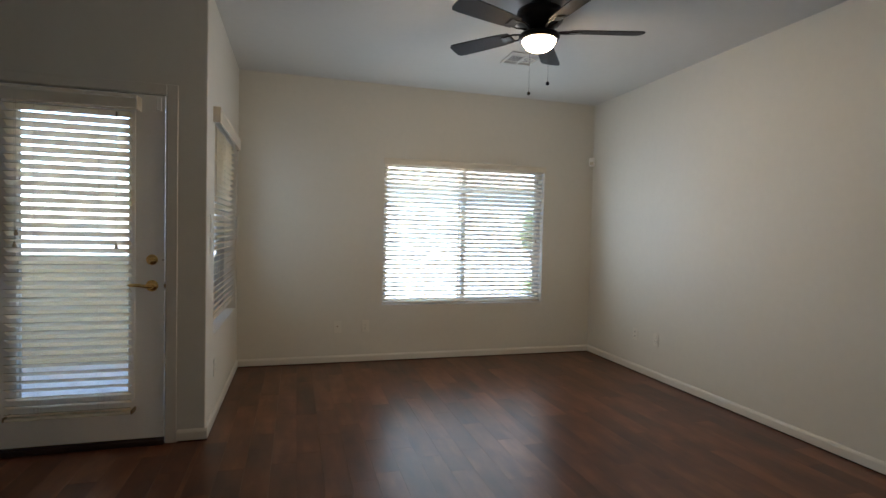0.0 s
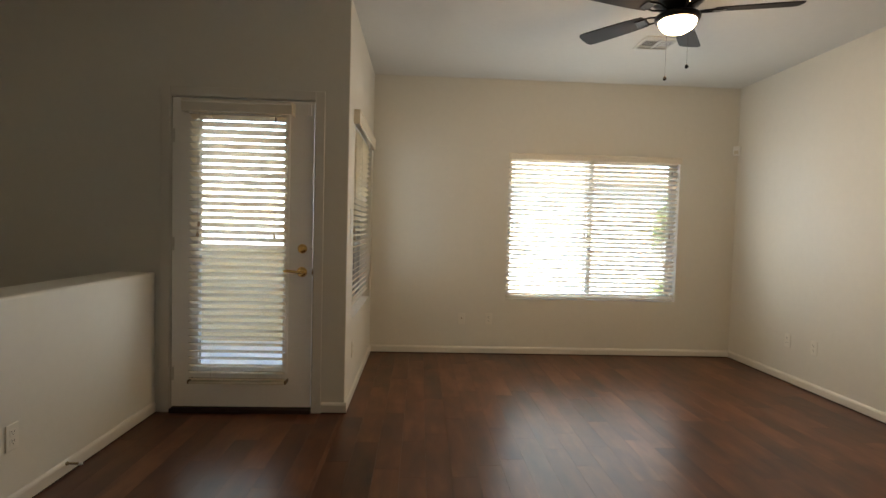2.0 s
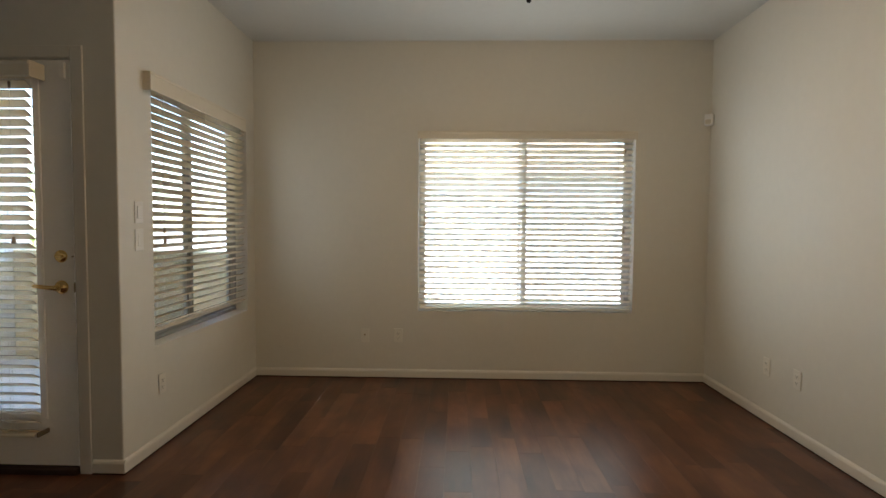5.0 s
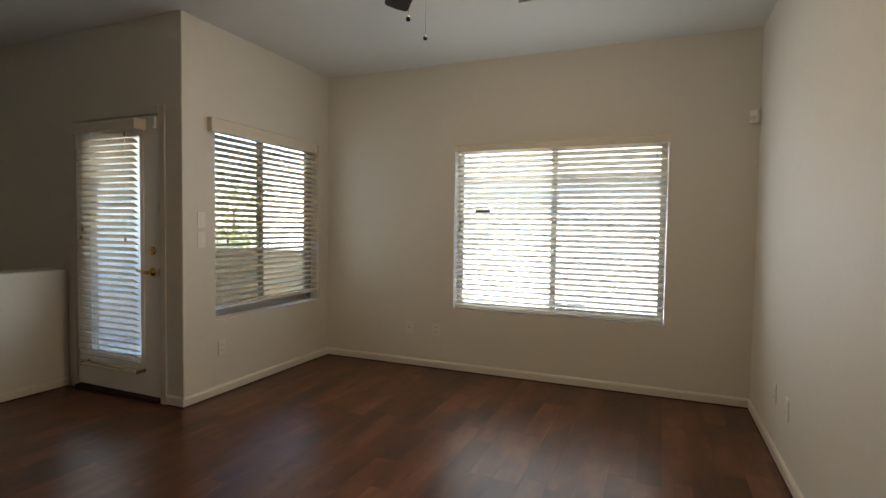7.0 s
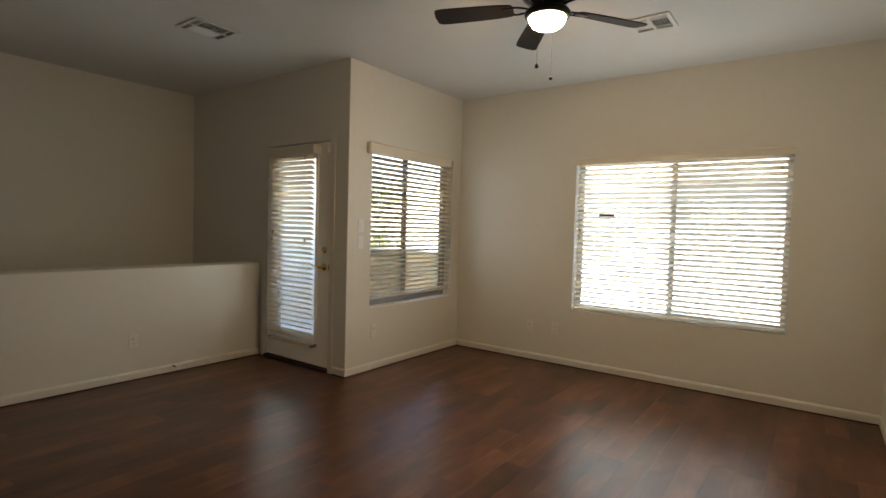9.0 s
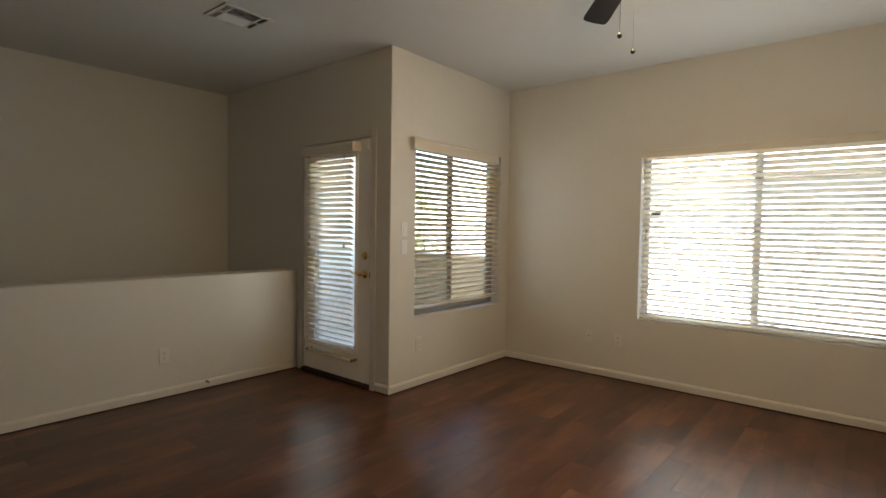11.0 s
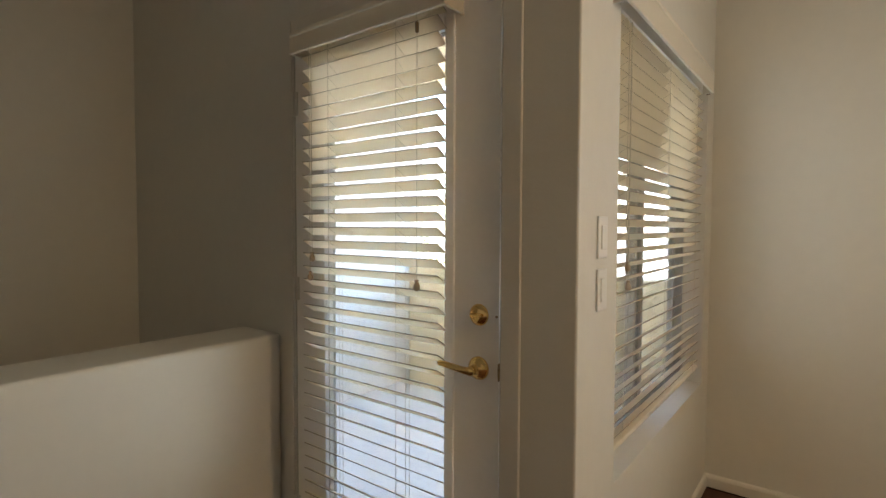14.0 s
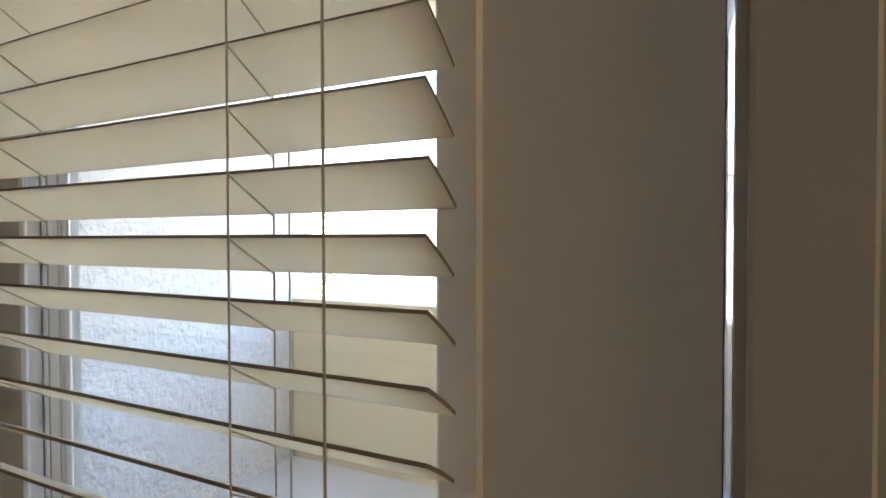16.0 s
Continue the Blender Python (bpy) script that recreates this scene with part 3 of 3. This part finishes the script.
for k in range(5):
    a = radians(-16 + 72 * k)
    bm = bmesh.new()
    outline = [(0.205, -0.052), (0.30, -0.062), (0.45, -0.068), (0.60, -0.072), (0.640, -0.068), (0.655, -0.050), (0.660, 0.0), (0.655, 0.050), (0.640, 0.068), (0.60, 0.072), (0.45, 0.068), (0.30, 0.062), (0.205, 0.052), (0.192, 0.030), (0.192, -0.030)]
    up = [bm.verts.new((x, y, 0.003)) for x, y in outline]
    dn = [bm.verts.new((x, y, -0.003)) for x, y in outline]
    bm.faces.new(up)
    bm.faces.new(dn[::-1])
    for i in range(len(up)):
        bm.faces.new((up[i], dn[i], dn[(i + 1) % len(up)], up[(i + 1) % len(up)]))
    bmesh.ops.transform(bm, matrix=Matrix.Rotation(a, 4, "Z") @ Matrix.Translation((0, 0, -0.168)) @ Matrix.Rotation(radians(12), 4, "X"), verts=bm.verts)
    bl = part("blade", bm, BLADE, fan, "dark brown wooden blade")
    bm = bmesh.new()
    for s in (-1, 1):
        put_tube(bm, (0.10, s * 0.012, -0.008), (0.17, s * 0.034, -0.006), 0.006, 8)
        put_tube(bm, (0.17, s * 0.034, -0.006), (0.24, s * 0.026, -0.005), 0.006, 8)
    put_box(bm, 0.195, 0.265, -0.034, 0.034, -0.009, -0.0035, 0.003)
    bmesh.ops.transform(bm, matrix=Matrix.Rotation(a, 4, "Z") @ Matrix.Translation((0, 0, -0.168)) @ Matrix.Rotation(radians(12), 4, "X"), verts=bm.verts)
    part("blade_iron", bm, FANDARK, bl)
for x, y, z in ((-0.014, 0.103, -0.545), (0.005, -0.122, -0.540)):
    bm = bmesh.new()
    put_tube(bm, (x, y, z + 0.02), (x, y, -0.205), 0.0009, 5)
    c = part("pull_chain", bm, FANDARK, fan, "fine pull chain")
    bm = bmesh.new()
    put_lathe(bm, [(0.003, 0), (0.0095, 0.004), (0.011, 0.011), (0.0095, 0.018), (0.004, 0.024), (0.002, 0.027)], 14, pose(x, y, z))
    part("chain_knob", bm, FANDARK, c, "small black knob", True)


# ---- ceiling vents ----
def ceiling_vent(x0, x1, y0, y1):
    ob = tagged(new("ceiling_vent"), "square white metal ceiling air register with slots", "air vent", group="ceiling vents")
    ob.location = ((x0 + x1) / 2, (y0 + y1) / 2, CEILING)
    w, d = (x1 - x0) / 2, (y1 - y0) / 2
    bm = bmesh.new()
    b = 0.026
    put_box(bm, -w, w, -d, -d + b, -0.010, -0.001, 0.002)
    put_box(bm, -w, w, d - b, d, -0.010, -0.001, 0.002)
    put_box(bm, -w, -w + b, -d + b, d - b, -0.0095, -0.001)
    put_box(bm, w - b, w, -d + b, d - b, -0.0095, -0.001)
    put_box(bm, -w + b, w - b, -d + 0.062, -d + 0.076, -0.0095, -0.001)
    put_box(bm, -w + b, w - b, d - 0.076, d - 0.062, -0.0095, -0.001)
    put_box(bm, -0.008, 0.008, -d + b, d - b, -0.0092, -0.001)
    part("frame", bm, VENT, ob)
    box_part("backing", ob, SLOT, -w + 0.01, w - 0.01, -d + 0.01, d - 0.01, -0.0012, -0.0002)
    n = 7
    for i in range(n):
        x = 0.014 + (w - b - 0.020) * i / (n - 1)
        bm = bmesh.new()
        put_box(bm, -0.0034, 0.0034, -d + 0.078, d - 0.078, -0.0006, 0.0006)
        s = part("slat", bm, VENT, ob)
        s.location, s.rotation_euler = (x, 0, -0.0062), (0, radians(38), 0)
    for i in range(n):
        x = -0.014 - (w - b - 0.020) * i / (n - 1)
        bm = bmesh.new()
        put_box(bm, -0.0085, 0.0085, -d + 0.078, d - 0.078, -0.0006, 0.0006)
        s = part("slat", bm, VENT, ob)
        s.location, s.rotation_euler = (x, 0, -0.0062), (0, radians(-25), 0)
    for sy in (-1, 1):
        for k in range(2):
            bm = bmesh.new()
            put_box(bm, -w + b, w - b, -0.0034, 0.0034, -0.0006, 0.0006)
            s = part("slat", bm, VENT, ob)
            s.location, s.rotation_euler = (0, sy * (d - 0.036 - 0.016 * k), -0.0062), (radians(sy * 34), 0, 0)
    return ob


ceiling_vent(2.14, 2.425, 0.440, 0.716)
ceiling_vent(-0.615, -0.318, -1.185, -0.838)


# ---- wall plates and small fittings ----
def plate(kind, m, name, label):
    """Local x right, z up, -y into the room."""
    ob = tagged(new(name), label, "switch" if kind == "switch" else "outlet")
    face = PLASTIC if kind == "switch" else PLATE
    box_part("cover_plate", ob, face, -0.035, 0.035, -0.006, -0.0005, -0.0575, 0.0575, 0.002)
    if kind == "outlet":
        for z in (-0.020, 0.020):
            r = box_part("receptacle", ob, PLATE, -0.017, 0.017, -0.0078, -0.0058, z - 0.0145, z + 0.0145, 0.001)
            for x in (-0.0065, 0.0065):
                box_part("slot", r, SLOT, x - 0.0012, x + 0.0012, -0.0083, -0.0076, z - 0.002, z + 0.007)
            box_part("slot", r, SLOT, -0.0022, 0.0022, -0.0083, -0.0076, z - 0.011, z - 0.0065)
    elif kind == "switch":
        box_part("rocker", ob, face, -0.0165, 0.0165, -0.0095, -0.0058, -0.033, 0.033, 0.0015)
    elif kind == "jack":
        bm = bmesh.new()
        put_lathe(bm, [(0.0065, 0.005), (0.0065, 0.012), (0.004, 0.012), (0.004, 0.016)], 12, pose(0, 0, 0.010) @ FACE)
        part("connector", bm, STEEL, ob, "threaded metal connector")
    ob.matrix_world = m
    return ob


plate("jack", pose(0.903, NORTH, 0.335), "cable_outlet", "white cable jack plate on the wall above the baseboard")
plate("outlet", pose(1.178, NORTH, 0.340), "wall_outlet", "white power outlet low on the window wall")
plate("outlet", pose(EAST, 0.565, 0.350, 0, 0, -90), "wall_outlet", "white power outlet low on the long wall")
plate("outlet", pose(EAST, 0.865, 0.348, 0, 0, -90), "wall_outlet", "white outlet plate low on the long wall")
plate("outlet", pose(SIDEX, 0.345, 0.343, 0, 0, 90), "wall_outlet", "white power outlet under the side window")
plate("outlet", pose(-1.253, -1.193, 0.308, 0, 0, 90), "wall_outlet", "white power outlet on the low half wall")
plate("switch", pose(SIDEX, 0.158, 1.308, 0, 0, 90), "light_switch", "white rocker switch, upper of two, beside the window")
plate("switch", pose(SIDEX, 0.158, 1.164, 0, 0, 90), "light_switch", "white rocker switch, lower of two, beside the window")

sensor = tagged(new("motion_detector"), "small white motion detector in the wall corner", "sensor")
bm = bmesh.new()
put_box(bm, -0.030, 0.030, -0.020, 0.020, -0.045, 0.045, 0.006, 2)
part("case", bm, PLASTIC, sensor)
box_part("lens", sensor, CORD, -0.020, 0.020, -0.0235, -0.0195, -0.034, 0.002, 0.003)
box_part("bracket", sensor, PLASTIC, -0.012, 0.012, 0.0195, 0.052, -0.012, 0.012)
sensor.matrix_world = pose(EAST - 0.036, NORTH - 0.036, 2.102, 0, 0, -45)

stop = tagged(new("door_stop"), "small spring door stop on the half-wall baseboard", "door stop")
bm = bmesh.new()
put_lathe(bm, [(0.010, 0), (0.010, 0.004), (0.006, 0.006)] + [(0.0062 if i % 2 else 0.0048, 0.008 + 0.003 * i) for i in range(18)], 12)
part("spring", bm, STEEL, stop)
bm = bmesh.new()
put_lathe(bm, [(0.007, 0.060), (0.008, 0.064), (0.007, 0.074), (0.004, 0.076)], 12)
part("tip", bm, PLASTIC, stop, "white rubber tip")
stop.matrix_world = pose(-1.2405, -0.87, 0.042, 0, 90, 0)

# ---- patio and outdoors ----
bm = bmesh.new()
put_box(bm, WEST - 0.03, 0.30, 0.17, 2.30, -0.25, -0.06)
structure("patio_floor", bm, CONCRETE, "pale concrete patio floor in shade", "patio")
bm = bmesh.new()
put_box(bm, WEST - 0.23, WEST - 0.03, 0.17, 2.52, -3, 2.499, 0.02, 2)
structure("patio_wall", bm, STUCCO, "tall off-white rough stucco side wall of the patio", "wall")
bm = bmesh.new()
put_box(bm, WEST - 0.03, 0.30, 2.30, 2.50, -3, 0.99, 0.015, 2)
put_box(bm, 0.12, 0.30, 1.88, 2.30, -3, 0.99, 0.015, 2)
structure("parapet", bm, STUCCO_TAN, "low tan stucco parapet around the patio", "parapet")
bm = bmesh.new()
put_box(bm, WEST - 0.23, -0.172, 0.172, 2.20, 2.5, 2.66, 0.01)
structure("patio_cover", bm, STUCCO_TAN, "tan stucco cover over the patio", "patio cover")
bm = bmesh.new()
put_box(bm, -600, 600, -600, 600, -3.4, -3.05)
structure("ground", bm, GROUND, "pale sandy ground between the houses", "ground")


def neighbour(m, w, h, label, openings):
    ob = tagged(new("house"), label, "house")
    bm = bmesh.new()
    put_box(bm, -w / 2, w / 2, 0, 8, 0, h)
    part("wall", bm, HOUSEWALL, ob)
    bm = bmesh.new()
    v = [bm.verts.new(c) for c in ((-w / 2 - 0.5, -0.5, h), (w / 2 + 0.5, -0.5, h), (w / 2 + 0.5, 8.5, h), (-w / 2 - 0.5, 8.5, h), (-w / 2 + 3, 4, h + 1.7), (w / 2 - 3, 4, h + 1.7))]
    for f in ((0, 1, 5, 4), (1, 2, 5), (2, 3, 4, 5), (3, 0, 4), (3, 2, 1, 0)):
        bm.faces.new([v[i] for i in f])
    part("roof", bm, ROOF, ob)
    for x, z, half, tall in openings:
        bm = bmesh.new()
        put_box(bm, x - half - 0.08, x - half, -0.06, 0.001, z, z + tall)
        put_box(bm, x + half, x + half + 0.08, -0.06, 0.001, z, z + tall)
        put_box(bm, x - half, x + half, -0.06, 0.001, z - 0.08, z)
        put_box(bm, x - half, x + half, -0.06, 0.001, z + tall, z + tall + 0.08)
        put_box(bm, x - 0.03, x + 0.03, -0.06, 0.001, z, z + tall)
        f = part("window", bm, TRIM, ob)
        box_part("pane", f, DARKGLASS, x - half + 0.005, x + half - 0.005, -0.02, -0.001, z + 0.002, z + tall - 0.002)
    ob.matrix_world = m
    return ob


neighbour(pose(3.0, 12.5, -3.05), 13, 5.8, "two-storey off-white stucco house with tiled roof across the way",
          ((-5.3, 3.7, 0.6, 1.3), (-3.9, 4.75, 1.3, 0.7), (-5.3, 0.9, 0.6, 1.3), (-2.4, 0.9, 0.6, 1.3), (1.2, 0.9, 0.6, 1.3), (5.2, 0.9, 0.6, 1.3), (5.4, 3.7, 0.6, 1.3)))


def tree(m, height, spread, seed, label):
    rng = random.Random(seed)
    ob = tagged(new("tree"), label, "tree")
    bm = bmesh.new()
    put_lathe(bm, [(0.16, 0), (0.12, height * 0.2), (0.09, height * 0.45), (0.05, height * 0.75)], 10)
    tips = []
    for i in range(9):
        a, z = rng.uniform(0, 6.28), height * rng.uniform(0.3, 0.65)
        tip = Vector((math.cos(a) * spread * rng.uniform(0.4, 0.8), math.sin(a) * spread * rng.uniform(0.4, 0.8), z + height * rng.uniform(0.12, 0.3)))
        put_tube(bm, (0, 0, z), tip, 0.03, 6)
        tips.append(tip)
    part("trunk", bm, BARK, ob)
    tips += [Vector((0, 0, height * 0.8)), Vector((0.2, 0.1, height * 0.9))]
    verts, faces = [], []
    for tip in tips:
        for k in range(230):
            c = tip + Vector((rng.gauss(0, 0.32), rng.gauss(0, 0.32), rng.gauss(0, 0.26))) * spread * 0.62
            u = Vector((rng.gauss(0, 1), rng.gauss(0, 1), rng.gauss(0, 1))).normalized() * rng.uniform(0.05, 0.10)
            w = u.orthogonal().normalized() * u.length * 0.45
            n0 = len(verts)
            verts += [c - u, c + w, c + u, c - w]
            faces.append((n0, n0 + 1, n0 + 2, n0 + 3))
    me = bpy.data.meshes.new("crown")
    me.from_pydata(verts, [], faces)
    me.materials.append(LEAF)
    part("crown", me, LEAF, ob)
    ob.matrix_world = m
    return ob


tree(pose(6.9, 9.6, -3.05), 5.9, 0.85, 3, "leafy green tree standing by the house across the way")
tree(pose(-12.5, 13.0, -3.05), 6.6, 2.4, 5, "broad leafy green tree beyond the patio")

# ---- floor planks ----
PW, PL = 0.135, 0.80
plank_meshes = {}


def plank(x0, x1, y0, y1):
    key = (round(x1 - x0, 3), round(y1 - y0, 3))
    if key not in plank_meshes:
        bm = bmesh.new()
        w, d = key
        put_box(bm, -w / 2 + 0.0002, w / 2 - 0.0002, -d / 2 + 0.0002, d / 2 - 0.0002, -0.009, 0.0)
        bmesh.ops.bevel(bm, geom=[e for e in bm.edges if e.verts[0].co.z > -0.001 and e.verts[1].co.z > -0.001], offset=0.0003, segments=1, affect="EDGES")
        plank_meshes[key] = mesh_of("plank", bm, PLANK)
    ob = part("plank", plank_meshes[key], PLANK, floor_ob)
    ob.location = ((x0 + x1) / 2, (y0 + y1) / 2, -0.016)


x = -1.253
while x < EAST - 0.01:
    x1 = min(x + PW, EAST) if not (x < SIDEX - 0.001 < x + PW) else SIDEX
    end = NORTH if x1 > SIDEX + 0.001 else 0.0
    y, y1 = SOUTH, SOUTH + PL * random.uniform(0.2, 1.0)
    while y < end - 0.01:
        y1 = min(y1, end)
        plank(x, x1, y, y1)
        y, y1 = y1, y1 + round(PL * random.choice((0.55, 0.8, 1.0, 1.0, 1.3)), 3)
    x = x1
